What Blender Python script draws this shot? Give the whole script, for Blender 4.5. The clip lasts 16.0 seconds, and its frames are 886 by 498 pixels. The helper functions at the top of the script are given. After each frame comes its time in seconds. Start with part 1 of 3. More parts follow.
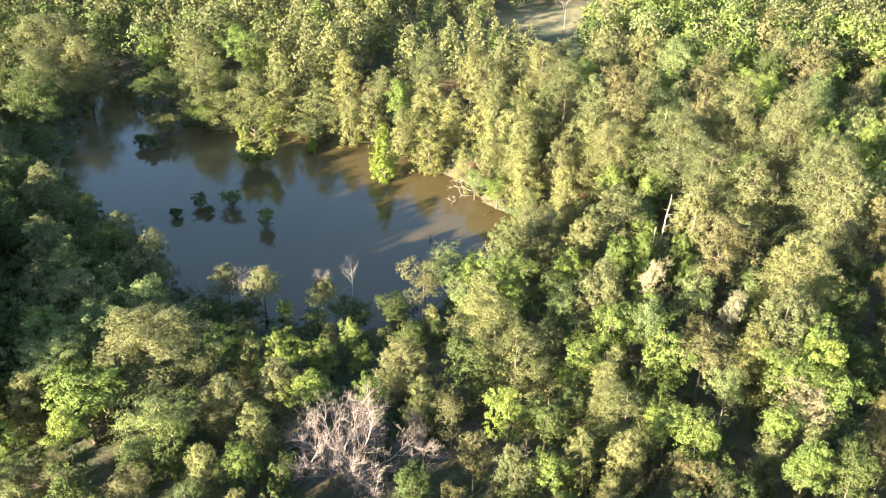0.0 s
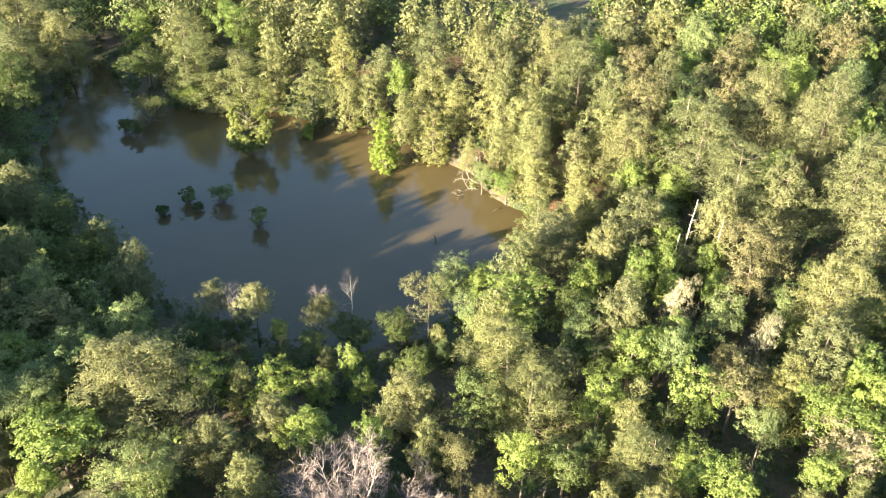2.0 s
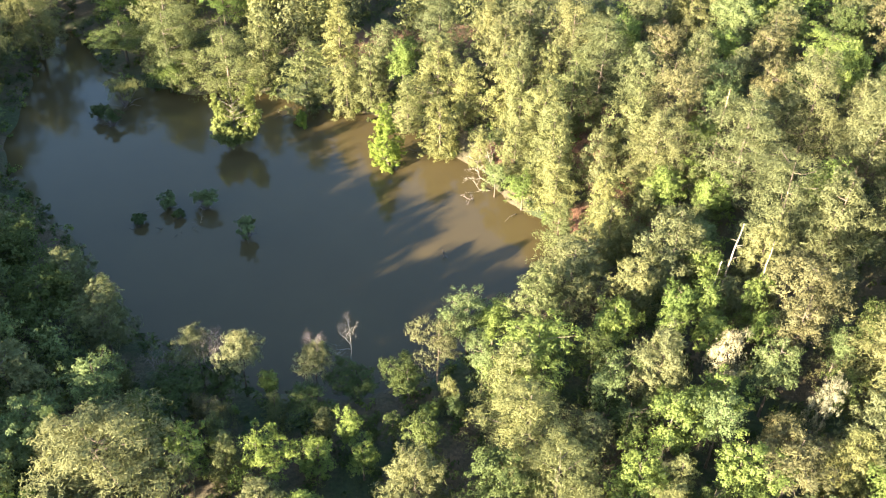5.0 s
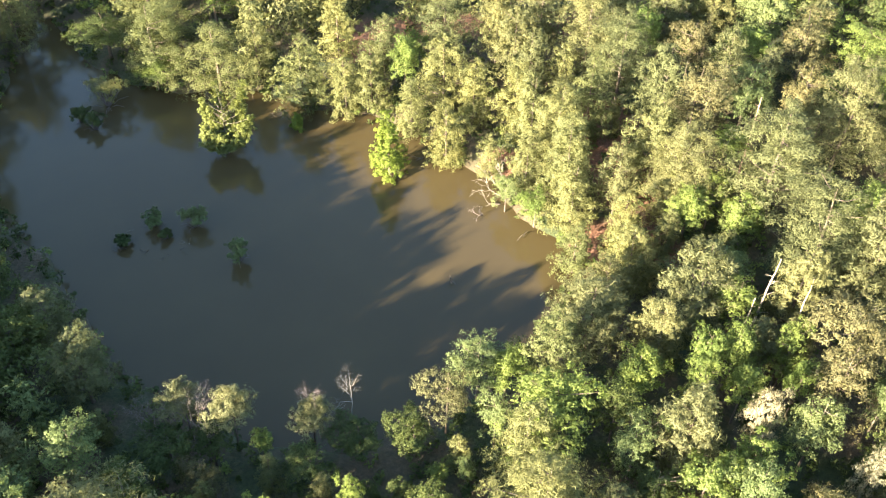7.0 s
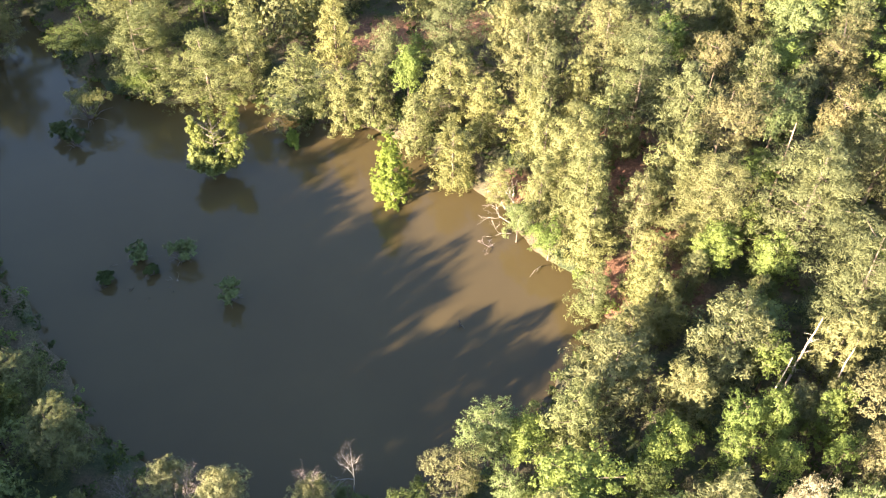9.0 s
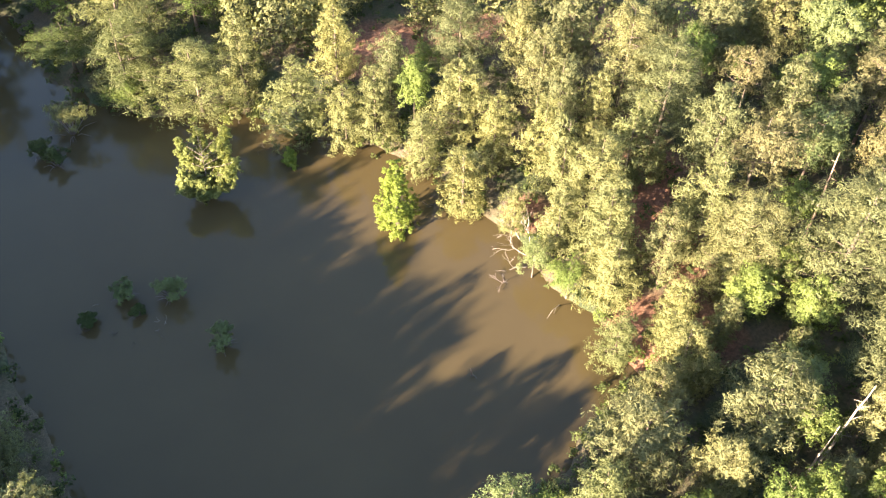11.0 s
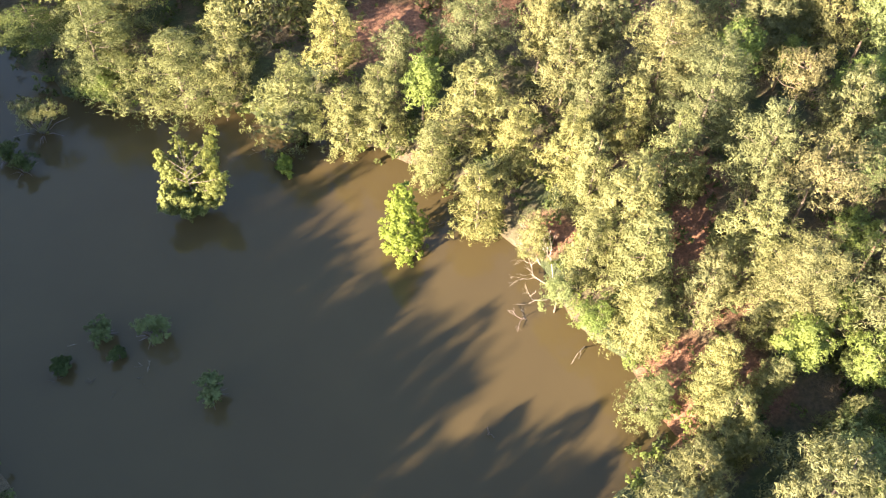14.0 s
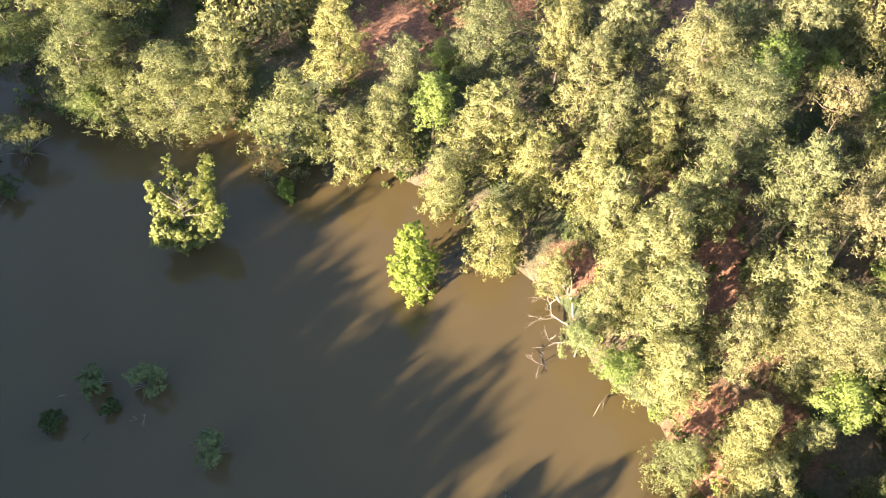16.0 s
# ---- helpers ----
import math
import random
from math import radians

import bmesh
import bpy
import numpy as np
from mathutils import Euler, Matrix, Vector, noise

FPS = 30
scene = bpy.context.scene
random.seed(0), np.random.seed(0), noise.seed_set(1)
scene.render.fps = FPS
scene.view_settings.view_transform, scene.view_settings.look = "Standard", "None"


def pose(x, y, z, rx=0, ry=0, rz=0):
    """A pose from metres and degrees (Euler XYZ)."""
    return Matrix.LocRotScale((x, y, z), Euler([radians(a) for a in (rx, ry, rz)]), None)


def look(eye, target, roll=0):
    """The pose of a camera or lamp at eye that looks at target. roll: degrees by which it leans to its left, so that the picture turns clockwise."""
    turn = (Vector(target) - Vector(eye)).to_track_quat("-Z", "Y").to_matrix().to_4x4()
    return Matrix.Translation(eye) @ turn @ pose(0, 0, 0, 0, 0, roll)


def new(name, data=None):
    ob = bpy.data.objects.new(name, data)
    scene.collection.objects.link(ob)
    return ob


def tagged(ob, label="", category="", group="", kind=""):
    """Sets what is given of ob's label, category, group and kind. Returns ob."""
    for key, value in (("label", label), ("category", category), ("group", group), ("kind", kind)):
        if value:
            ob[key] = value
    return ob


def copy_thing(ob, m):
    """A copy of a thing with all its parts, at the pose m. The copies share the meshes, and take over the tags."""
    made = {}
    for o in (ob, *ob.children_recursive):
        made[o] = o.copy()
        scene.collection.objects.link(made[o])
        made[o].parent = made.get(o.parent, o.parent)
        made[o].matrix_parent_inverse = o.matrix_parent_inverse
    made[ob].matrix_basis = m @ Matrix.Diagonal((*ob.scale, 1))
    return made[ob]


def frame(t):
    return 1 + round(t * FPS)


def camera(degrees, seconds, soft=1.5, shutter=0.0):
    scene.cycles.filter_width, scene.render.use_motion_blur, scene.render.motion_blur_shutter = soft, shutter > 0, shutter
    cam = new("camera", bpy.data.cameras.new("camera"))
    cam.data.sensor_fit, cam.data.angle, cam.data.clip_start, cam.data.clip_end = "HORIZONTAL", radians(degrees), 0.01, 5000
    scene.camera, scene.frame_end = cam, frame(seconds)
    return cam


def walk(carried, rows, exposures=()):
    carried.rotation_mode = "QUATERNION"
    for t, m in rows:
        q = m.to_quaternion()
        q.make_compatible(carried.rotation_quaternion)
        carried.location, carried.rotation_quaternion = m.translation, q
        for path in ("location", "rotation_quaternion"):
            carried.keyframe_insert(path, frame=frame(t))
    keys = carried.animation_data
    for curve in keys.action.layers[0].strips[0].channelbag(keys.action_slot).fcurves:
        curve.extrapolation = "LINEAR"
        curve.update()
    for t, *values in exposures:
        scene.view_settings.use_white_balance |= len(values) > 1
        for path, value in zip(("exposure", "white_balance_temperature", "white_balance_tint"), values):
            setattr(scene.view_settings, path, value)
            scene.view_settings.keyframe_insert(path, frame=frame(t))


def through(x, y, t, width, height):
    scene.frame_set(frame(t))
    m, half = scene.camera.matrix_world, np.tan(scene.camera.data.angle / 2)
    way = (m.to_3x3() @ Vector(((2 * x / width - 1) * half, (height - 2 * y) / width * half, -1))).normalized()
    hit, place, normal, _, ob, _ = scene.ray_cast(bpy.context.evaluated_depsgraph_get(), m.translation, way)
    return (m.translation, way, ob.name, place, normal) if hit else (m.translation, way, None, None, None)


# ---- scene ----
# A pond in a wood in low evening sun, seen from the air. Pond level is z = 0.
EXPOSURES = [(0.0, 3.63, 6600, 9), (7.0, 3.75, 6640, 10), (9.0, 3.79, 6800, 19), (16.0, 3.76, 6880, 20)]
cam = camera(54.92, 16.0, soft=1.15)
walk(cam, [
    (0.0, look((16.72, -152.39, 73.00), (17.85, -100.64, 42.66), 1.09)),
    (0.5, look((16.55, -149.19, 73.59), (17.69, -97.90, 42.48), 1.11)),
    (1.0, look((16.30, -146.02, 74.08), (17.49, -95.17, 42.25), 1.17)),
    (1.5, look((16.07, -142.84, 74.52), (17.27, -92.44, 41.99), 1.18)),
    (2.0, look((15.90, -139.65, 74.96), (17.06, -89.72, 41.71), 1.14)),
    (2.5, look((15.74, -136.48, 75.36), (16.87, -87.02, 41.40), 1.11)),
    (3.0, look((15.55, -133.32, 75.74), (16.69, -84.35, 41.08), 1.17)),
    (3.5, look((15.35, -130.17, 76.10), (16.53, -81.68, 40.78), 1.26)),
    (4.0, look((15.13, -126.98, 76.45), (16.36, -78.97, 40.49), 1.33)),
    (6.5, look((14.17, -110.73, 78.27), (15.35, -65.17, 39.24), 1.12)),
    (7.0, look((14.00, -107.48, 78.66), (15.17, -62.42, 39.06), 1.16)),
    (7.5, look((13.81, -104.22, 79.08), (14.97, -59.65, 38.94), 1.16)),
    (8.0, look((13.53, -100.92, 79.55), (14.71, -56.83, 38.87), 1.18)),
    (8.5, look((13.24, -97.56, 80.05), (14.46, -53.97, 38.84), 1.25)),
    (9.0, look((12.98, -94.22, 80.51), (14.26, -51.10, 38.80), 1.32)),
    (11.5, look((11.64, -78.98, 80.39), (12.94, -38.05, 36.54), 1.53)),
    (12.0, look((11.41, -76.01, 80.52), (12.74, -35.90, 35.91), 1.71)),
    (12.5, look((11.18, -73.09, 80.60), (12.54, -33.76, 35.31), 1.85)),
    (13.0, look((10.96, -70.18, 80.66), (12.35, -31.59, 34.74), 1.95)),
    (13.5, look((10.76, -67.18, 80.83), (12.14, -29.36, 34.28), 2.01)),
    (14.0, look((10.45, -64.16, 81.07), (11.85, -27.11, 33.90), 2.07)),
    (14.5, look((10.06, -61.16, 81.26), (11.47, -24.82, 33.54), 2.11)),
    (15.0, look((9.71, -58.15, 81.44), (11.11, -22.50, 33.20), 2.13)),
    (15.5, look((9.39, -55.15, 81.63), (10.81, -20.23, 32.85), 2.18)),
    (16.0, look((9.17, -52.11, 81.85), (10.56, -18.04, 32.48), 2.16)),
], exposures=EXPOSURES)

# ---- light ----
SUN_HEIGHT, SUN_HEADING = 13.2, 229.0
sky_world = bpy.data.worlds.new("sky")
scene.world = sky_world
sky_world.use_nodes = True
wt = sky_world.node_tree
sky = wt.nodes.new("ShaderNodeTexSky")
sky.sky_type, sky.sun_disc = "NISHITA", False
sky.dust_density, sky.ozone_density = 0.5, 2.2
sky.sun_elevation, sky.sun_rotation = radians(SUN_HEIGHT), radians(SUN_HEADING)
wt.links.new(sky.outputs[0], wt.nodes["Background"].inputs[0])
wt.nodes["Background"].inputs[1].default_value = 0.06
sun = new("sun", bpy.data.lights.new("sun", "SUN"))
sun.data.energy, sun.data.angle, sun.data.color = 5.0, radians(0.6), (1.0, 0.87, 0.66)
toward = Vector((math.sin(radians(SUN_HEADING)), math.cos(radians(SUN_HEADING)), math.tan(radians(SUN_HEIGHT))))
sun.matrix_basis = look(toward * 100, (0, 0, 0))

# Patches of bare red pine straw and clay, and of dry grass: x, y, radius, worn edge, stretch along x.
RED_SOIL = [(5, 38, 7, 3, 1.4), (20, 42, 5, 3, 1.5), (45, 43, 6, 3, 2), (37, -23, 4, 2, 1), (44, -6, 6, 3, 0.7), (43, 9, 6, 3, 0.8), (45, -19, 5, 3, 0.8), (38, -17, 4, 2, 1), (26, 1, 3, 2, 1), (42, 1, 5, 3, 0.8)]
DRY_GRASS = [(56, 96, 9, 4, 2), (70, 106, 7, 4, 2)]

# ---- materials ----
def nodes_of(name):
    m = bpy.data.materials.new(name)
    m.use_nodes = True
    t = m.node_tree
    t.nodes.clear()
    return m, t, t.nodes.new("ShaderNodeOutputMaterial")


def nd(t, kind, **values):
    n = t.nodes.new(kind)
    for key, v in values.items():
        n.inputs[key.replace("_", " ")].default_value = v
    return n


def ramp(t, source, stops):
    r = t.nodes.new("ShaderNodeValToRGB")
    t.links.new(source, r.inputs[0])
    e = r.color_ramp.elements
    while len(e) < len(stops):
        e.new(0.5)
    for el, (p, c) in zip(e, stops):
        el.position, el.color = p, (*c, 1)
    return r.outputs[0]


def mixed(t, factor, a, b, how="MIX"):
    n = t.nodes.new("ShaderNodeMix")
    n.data_type, n.blend_type = "RGBA", how
    for socket, v in ((n.inputs[0], factor), (n.inputs[6], a), (n.inputs[7], b)):
        if isinstance(v, (int, float)):
            socket.default_value = v
        elif isinstance(v, tuple):
            socket.default_value = (*v, 1)
        else:
            t.links.new(v, socket)
    return n.outputs[2]


def world_noise(t, scale, detail=3.0, rough=0.6):
    g = t.nodes.new("ShaderNodeNewGeometry")
    n = nd(t, "ShaderNodeTexNoise", Scale=scale, Detail=detail, Roughness=rough)
    t.links.new(g.outputs["Position"], n.inputs["Vector"])
    return n.outputs["Fac"]


def leaf_material(name, dark, mid, light, shine=0.1, through=0.42, vary=1.0):
    """Foliage: a tone for each leaf, one for each tree, and slow patches; light passes through the blades."""
    m, t, out = nodes_of(name)
    geo, info = t.nodes.new("ShaderNodeNewGeometry"), t.nodes.new("ShaderNodeObjectInfo")
    soften = lambda c: tuple(0.5 * k + 0.5 * q for k, q in zip(c, mid))
    leaf = ramp(t, geo.outputs["Random Per Island"], [(0.0, soften(dark)), (0.5, mid), (1.0, soften(light))])
    tree = ramp(t, info.outputs["Random"], [(0.0, (0.8, 0.86, 0.84)), (0.5, (1, 1, 1)), (1.0, (1.14, 1.1, 1.0))])
    c = mixed(t, vary, leaf, tree, "MULTIPLY")
    patch = ramp(t, world_noise(t, 0.35, 3), [(0.3, (0.82, 0.85, 0.84)), (0.7, (1.15, 1.11, 1.02))])
    c = mixed(t, 1.0, c, patch, "MULTIPLY")
    grain = ramp(t, world_noise(t, 2.6, 3, 0.65), [(0.3, (0.82, 0.83, 0.84)), (0.5, (1, 1, 1)), (0.72, (1.16, 1.15, 1.1))])
    c = mixed(t, 1.0, c, grain, "MULTIPLY")
    b = nd(t, "ShaderNodeBsdfPrincipled", Roughness=0.6)
    b.inputs["Specular IOR Level"].default_value = shine
    tr = t.nodes.new("ShaderNodeBsdfTranslucent")
    t.links.new(c, b.inputs["Base Color"])
    t.links.new(mixed(t, 1.0, c, (1.1, 1.14, 0.8), "MULTIPLY"), tr.inputs["Color"])
    mix = nd(t, "ShaderNodeMixShader")
    mix.inputs[0].default_value = through
    t.links.new(b.outputs[0], mix.inputs[1])
    t.links.new(tr.outputs[0], mix.inputs[2])
    t.links.new(mix.outputs[0], out.inputs[0])
    return m


def bark_material(name, a, b_, scale=6.0):
    m, t, out = nodes_of(name)
    n = world_noise(t, scale, 5, 0.7)
    info = t.nodes.new("ShaderNodeObjectInfo")
    c = mixed(t, 1.0, ramp(t, n, [(0.3, a), (0.7, b_)]), ramp(t, info.outputs["Random"], [(0, (0.8, 0.8, 0.8)), (1, (1.15, 1.1, 1.05))]), "MULTIPLY")
    b = nd(t, "ShaderNodeBsdfPrincipled", Roughness=0.9)
    bump = nd(t, "ShaderNodeBump", Strength=0.6, Distance=0.05)
    t.links.new(n, bump.inputs["Height"])
    t.links.new(bump.outputs[0], b.inputs["Normal"])
    t.links.new(c, b.inputs["Base Color"])
    t.links.new(b.outputs[0], out.inputs[0])
    return m


LEAF = {
    "topped": leaf_material("dam_pine_needles", (0.125, 0.128, 0.068), (0.165, 0.167, 0.088), (0.2, 0.2, 0.11)),
    "pine": leaf_material("pine_needles", (0.108, 0.112, 0.055), (0.143, 0.147, 0.073), (0.178, 0.18, 0.093)),
    "young": leaf_material("young_pine_needles", (0.13, 0.135, 0.06), (0.163, 0.168, 0.075), (0.196, 0.198, 0.094)),
    "spring": leaf_material("spring_leaves", (0.11, 0.132, 0.046), (0.156, 0.18, 0.064), (0.2, 0.222, 0.088)),
    "bright": leaf_material("sapling_leaves", (0.115, 0.155, 0.03), (0.165, 0.212, 0.042), (0.22, 0.265, 0.07), through=0.44, vary=0.0),
    "oak": leaf_material("oak_leaves", (0.05, 0.068, 0.027), (0.083, 0.106, 0.039), (0.12, 0.144, 0.055)),
    "lime": leaf_material("fresh_leaves", (0.108, 0.142, 0.042), (0.155, 0.197, 0.058), (0.205, 0.25, 0.084), through=0.44),
    "mint": leaf_material("pale_leaves", (0.1, 0.126, 0.054), (0.152, 0.184, 0.08), (0.21, 0.24, 0.11)),
    "tan": leaf_material("budding_leaves", (0.1, 0.092, 0.046), (0.142, 0.131, 0.066), (0.185, 0.168, 0.09)),
    "cream": leaf_material("cream_blossom", (0.17, 0.153, 0.105), (0.24, 0.218, 0.152), (0.32, 0.29, 0.21)),
    # Deep green shrub leaves, their tone also carrying shade between the crowns.
    "dark": leaf_material("understory_shade_leaves", (0.03, 0.044, 0.018), (0.055, 0.075, 0.028), (0.088, 0.11, 0.042)),
}
BARK = bark_material("pine_bark", (0.055, 0.042, 0.032), (0.14, 0.108, 0.082))
DEADWOOD = bark_material("bleached_deadwood", (0.17, 0.148, 0.122), (0.34, 0.3, 0.25))
PALEWOOD = bark_material("sunlit_grey_limbs", (0.2, 0.165, 0.14), (0.34, 0.29, 0.25))
GREYWOOD = bark_material("grey_twigs", (0.1, 0.08, 0.072), (0.2, 0.16, 0.145))
REDWOOD = bark_material("stripped_red_trunk", (0.2, 0.11, 0.07), (0.34, 0.25, 0.195), 1.2)
WETWOOD = bark_material("wet_wood", (0.04, 0.034, 0.028), (0.11, 0.09, 0.07))


def around(t, x, y, radius, soft, stretch=1.0):
    """1 inside a worn-edged patch of ground round (x, y), 0 outside."""
    g = t.nodes.new("ShaderNodeNewGeometry")
    s = t.nodes.new("ShaderNodeVectorMath")
    s.operation, s.inputs[1].default_value = "SUBTRACT", (x, y, 0)
    t.links.new(g.outputs["Position"], s.inputs[0])
    k = t.nodes.new("ShaderNodeVectorMath")
    k.operation, k.inputs[1].default_value = "MULTIPLY", (1 / stretch, 1, 0)
    t.links.new(s.outputs[0], k.inputs[0])
    d = t.nodes.new("ShaderNodeVectorMath")
    d.operation = "LENGTH"
    t.links.new(k.outputs[0], d.inputs[0])
    w = t.nodes.new("ShaderNodeMath")
    w.operation = "MULTIPLY_ADD"
    w.inputs[1].default_value = soft * 2
    t.links.new(world_noise(t, 0.25, 4), w.inputs[0])
    t.links.new(d.outputs["Value"], w.inputs[2])
    r = t.nodes.new("ShaderNodeMapRange")
    r.inputs[1].default_value, r.inputs[2].default_value = radius + soft * 1.5, radius + soft * 0.5
    t.links.new(w.outputs[0], r.inputs[0])
    return r.outputs[0]


def ground_material():
    m, t, out = nodes_of("forest_floor")
    fine, coarse = world_noise(t, 2.2, 6, 0.75), world_noise(t, 0.12, 4)
    litter = ramp(t, fine, [(0.25, (0.03, 0.024, 0.014)), (0.5, (0.08, 0.06, 0.034)), (0.75, (0.14, 0.1, 0.06))])
    moss = ramp(t, fine, [(0.3, (0.018, 0.026, 0.01)), (0.7, (0.055, 0.07, 0.022))])
    straw = ramp(t, fine, [(0.3, (0.07, 0.034, 0.02)), (0.5, (0.16, 0.075, 0.043)), (0.7, (0.27, 0.145, 0.09))])
    dry = ramp(t, fine, [(0.3, (0.075, 0.075, 0.03)), (0.5, (0.14, 0.122, 0.058)), (0.7, (0.23, 0.19, 0.1))])
    c = mixed(t, ramp(t, coarse, [(0.42, (0, 0, 0)), (0.58, (1, 1, 1))]), litter, moss)
    for x, y, r, s, k in RED_SOIL:
        c = mixed(t, around(t, x, y, r, s, k), c, straw)
    for x, y, r, s, k in DRY_GRASS:
        c = mixed(t, around(t, x, y, r, s, k), c, dry)
    b = nd(t, "ShaderNodeBsdfPrincipled", Roughness=0.95)
    bump = nd(t, "ShaderNodeBump", Strength=0.8, Distance=0.25)
    t.links.new(fine, bump.inputs["Height"])
    t.links.new(bump.outputs[0], b.inputs["Normal"])
    t.links.new(c, b.inputs["Base Color"])
    t.links.new(b.outputs[0], out.inputs[0])
    return m


def water_material():
    m, t, out = nodes_of("muddy_water")
    silt = world_noise(t, 0.05, 4)
    c = ramp(t, silt, [(0.3, (0.053, 0.039, 0.018)), (0.7, (0.063, 0.047, 0.021))])
    b = nd(t, "ShaderNodeBsdfPrincipled", Roughness=0.09, IOR=1.33)
    t.links.new(c, b.inputs["Base Color"])
    bump = nd(t, "ShaderNodeBump", Strength=0.12, Distance=0.05)
    t.links.new(world_noise(t, 1.3, 3, 0.5), bump.inputs["Height"])
    t.links.new(bump.outputs[0], b.inputs["Normal"])
    t.links.new(b.outputs[0], out.inputs[0])
    return m


# ---- ground and water ----
# The pond's outline, anticlockwise from the near end of the dam.
SHORE = np.array([(29, -33), (33, -29.5), (37.5, -25), (35.5, -20.5), (32.5, -15), (27.5, -11), (26, -4), (20.5, 2.5), (14, 10), (5, 17),
                  (-6, 18.5), (-12, 23), (-19, 25), (-29, 23.5), (-39, 27), (-48, 33.5), (-53, 41), (-60, 52), (-67, 50), (-63, 38),
                  (-60, 22), (-57, 4), (-52, -6), (-45, -14), (-38, -21), (-29, -33), (-23, -41), (-14, -47), (-3, -51.5), (8, -52), (17, -47.5), (25, -40)])


def shore_distance(x, y):
    """Metres to the shoreline, negative on the water."""
    x, y = np.asarray(x, float), np.asarray(y, float)
    best, inside = np.full(x.shape, 1e9), np.zeros(x.shape, bool)
    for a, b in zip(SHORE, np.roll(SHORE, -1, 0)):
        d = b - a
        k = np.clip(((x - a[0]) * d[0] + (y - a[1]) * d[1]) / (d @ d), 0, 1)
        best = np.minimum(best, np.hypot(x - a[0] - k * d[0], y - a[1] - k * d[1]))
        inside ^= ((a[1] > y) != (b[1] > y)) & (x < a[0] + (y - a[1]) * d[0] / (d[1] + 1e-9))
    return np.where(inside, -best, best)


def ripple(x, y):
    return 0.5 * (np.sin(0.31 * x + 1.3 * np.sin(0.17 * y)) + np.sin(0.27 * y + 1.1 * np.sin(0.21 * x)))


def ground_height(x, y):
    x, y = np.asarray(x, float), np.asarray(y, float)
    d = shore_distance(x, y) + 0.7 * ripple(x * 2, y * 2)
    side = np.clip((y + 30 + 0.4 * x) / 50, 0, 1)
    land = 0.15 + 0.5 * np.clip(d, 0, 1.2) + (0.6 + 3.4 * side) * (1 - np.exp(-np.clip(d, 0, None) / 26)) + 0.18 * ripple(x, y) * np.clip(d / 4, 0, 1)
    return np.where(d > 0, land, np.maximum(-1.4, 0.15 + 0.45 * d))


def mesh_from(name, verts, faces, materials, smooth=False, index=None, soft=None):
    me = bpy.data.meshes.new(name)
    verts, faces = np.asarray(verts, np.float32), np.asarray(faces, np.int32)
    n, k = faces.shape
    me.vertices.add(len(verts))
    me.vertices.foreach_set("co", verts.ravel())
    me.loops.add(n * k)
    me.loops.foreach_set("vertex_index", faces.ravel())
    me.polygons.add(n)
    me.polygons.foreach_set("loop_start", np.arange(0, n * k, k, dtype=np.int32))
    me.polygons.foreach_set("loop_total", np.full(n, k, np.int32))
    me.polygons.foreach_set("use_smooth", np.full(n, smooth))
    for m in materials:
        me.materials.append(m)
    if index is not None:
        me.polygons.foreach_set("material_index", np.asarray(index, np.int32))
    me.update(calc_edges=True)
    if soft is not None:
        me.polygons.foreach_set("use_smooth", np.full(n, True))
        me.normals_split_custom_set_from_vertices(np.asarray(soft, np.float32))
    return me


def lattice(xs, ys):
    gx, gy = np.meshgrid(xs, ys)
    w, h = len(xs), len(ys)
    a = (np.arange(h - 1)[:, None] * w + np.arange(w - 1)).ravel()
    return gx.ravel(), gy.ravel(), np.stack([a, a + 1, a + w + 1, a + w], 1)


def spread(lo, hi, step, far):
    inner = np.arange(lo, hi + step / 2, step)
    out = np.array([20, 60, 150, 400, 1200, far])
    return np.concatenate([lo - out[::-1], inner, hi + out])


gx, gy, gf = lattice(spread(-130, 190, 1.6, 4000), spread(-110, 170, 1.6, 4000))
ground = new("ground", mesh_from("ground", np.stack([gx, gy, ground_height(gx, gy)], 1), gf, [ground_material()], True))
tagged(ground, "forest floor of leaf litter, red pine straw and clay banks", "ground", kind="structure")

wx, wy, wf = lattice(np.linspace(-80, 50, 27), np.linspace(-65, 65, 27))
near = shore_distance(wx, wy) < 9
keep = near[wf].all(1)
water = new("water", mesh_from("water", np.stack([wx, wy, 0 * wx], 1), wf[keep], [water_material()], True))
tagged(water, "still muddy brown pond water with reflections of sky and trees", "water", kind="structure")


# ---- building blocks of the plants ----
def tube(path, radii, sides=5):
    """Vertices and quads of a tapered tube along a path."""
    path, verts, faces = np.asarray(path, float), [], []
    for i, p in enumerate(path):
        d = path[min(i + 1, len(path) - 1)] - path[max(i - 1, 0)]
        d /= np.linalg.norm(d) + 1e-9
        u = np.cross(d, (0.31, 0.95, 0.05) if abs(d[2]) > 0.6 else (0, 0, 1))
        u /= np.linalg.norm(u) + 1e-9
        v = np.cross(d, u)
        for k in range(sides):
            a = 2 * math.pi * k / sides
            verts.append(p + radii[i] * (math.cos(a) * u + math.sin(a) * v))
    for i in range(len(path) - 1):
        for k in range(sides):
            a, b = i * sides + k, i * sides + (k + 1) % sides
            faces.append((a, b, b + sides, a + sides))
    return np.array(verts), np.array(faces)


def joined(pieces):
    """Pieces of geometry as one: vertices, faces and, where they have them, normals."""
    starts = np.cumsum([0] + [len(p[0]) for p in pieces])
    return (np.concatenate([p[0] for p in pieces]), np.concatenate([p[1] + n for p, n in zip(pieces, starts)]),
            *([np.concatenate([p[2] for p in pieces])] if len(pieces[0]) > 2 else []))


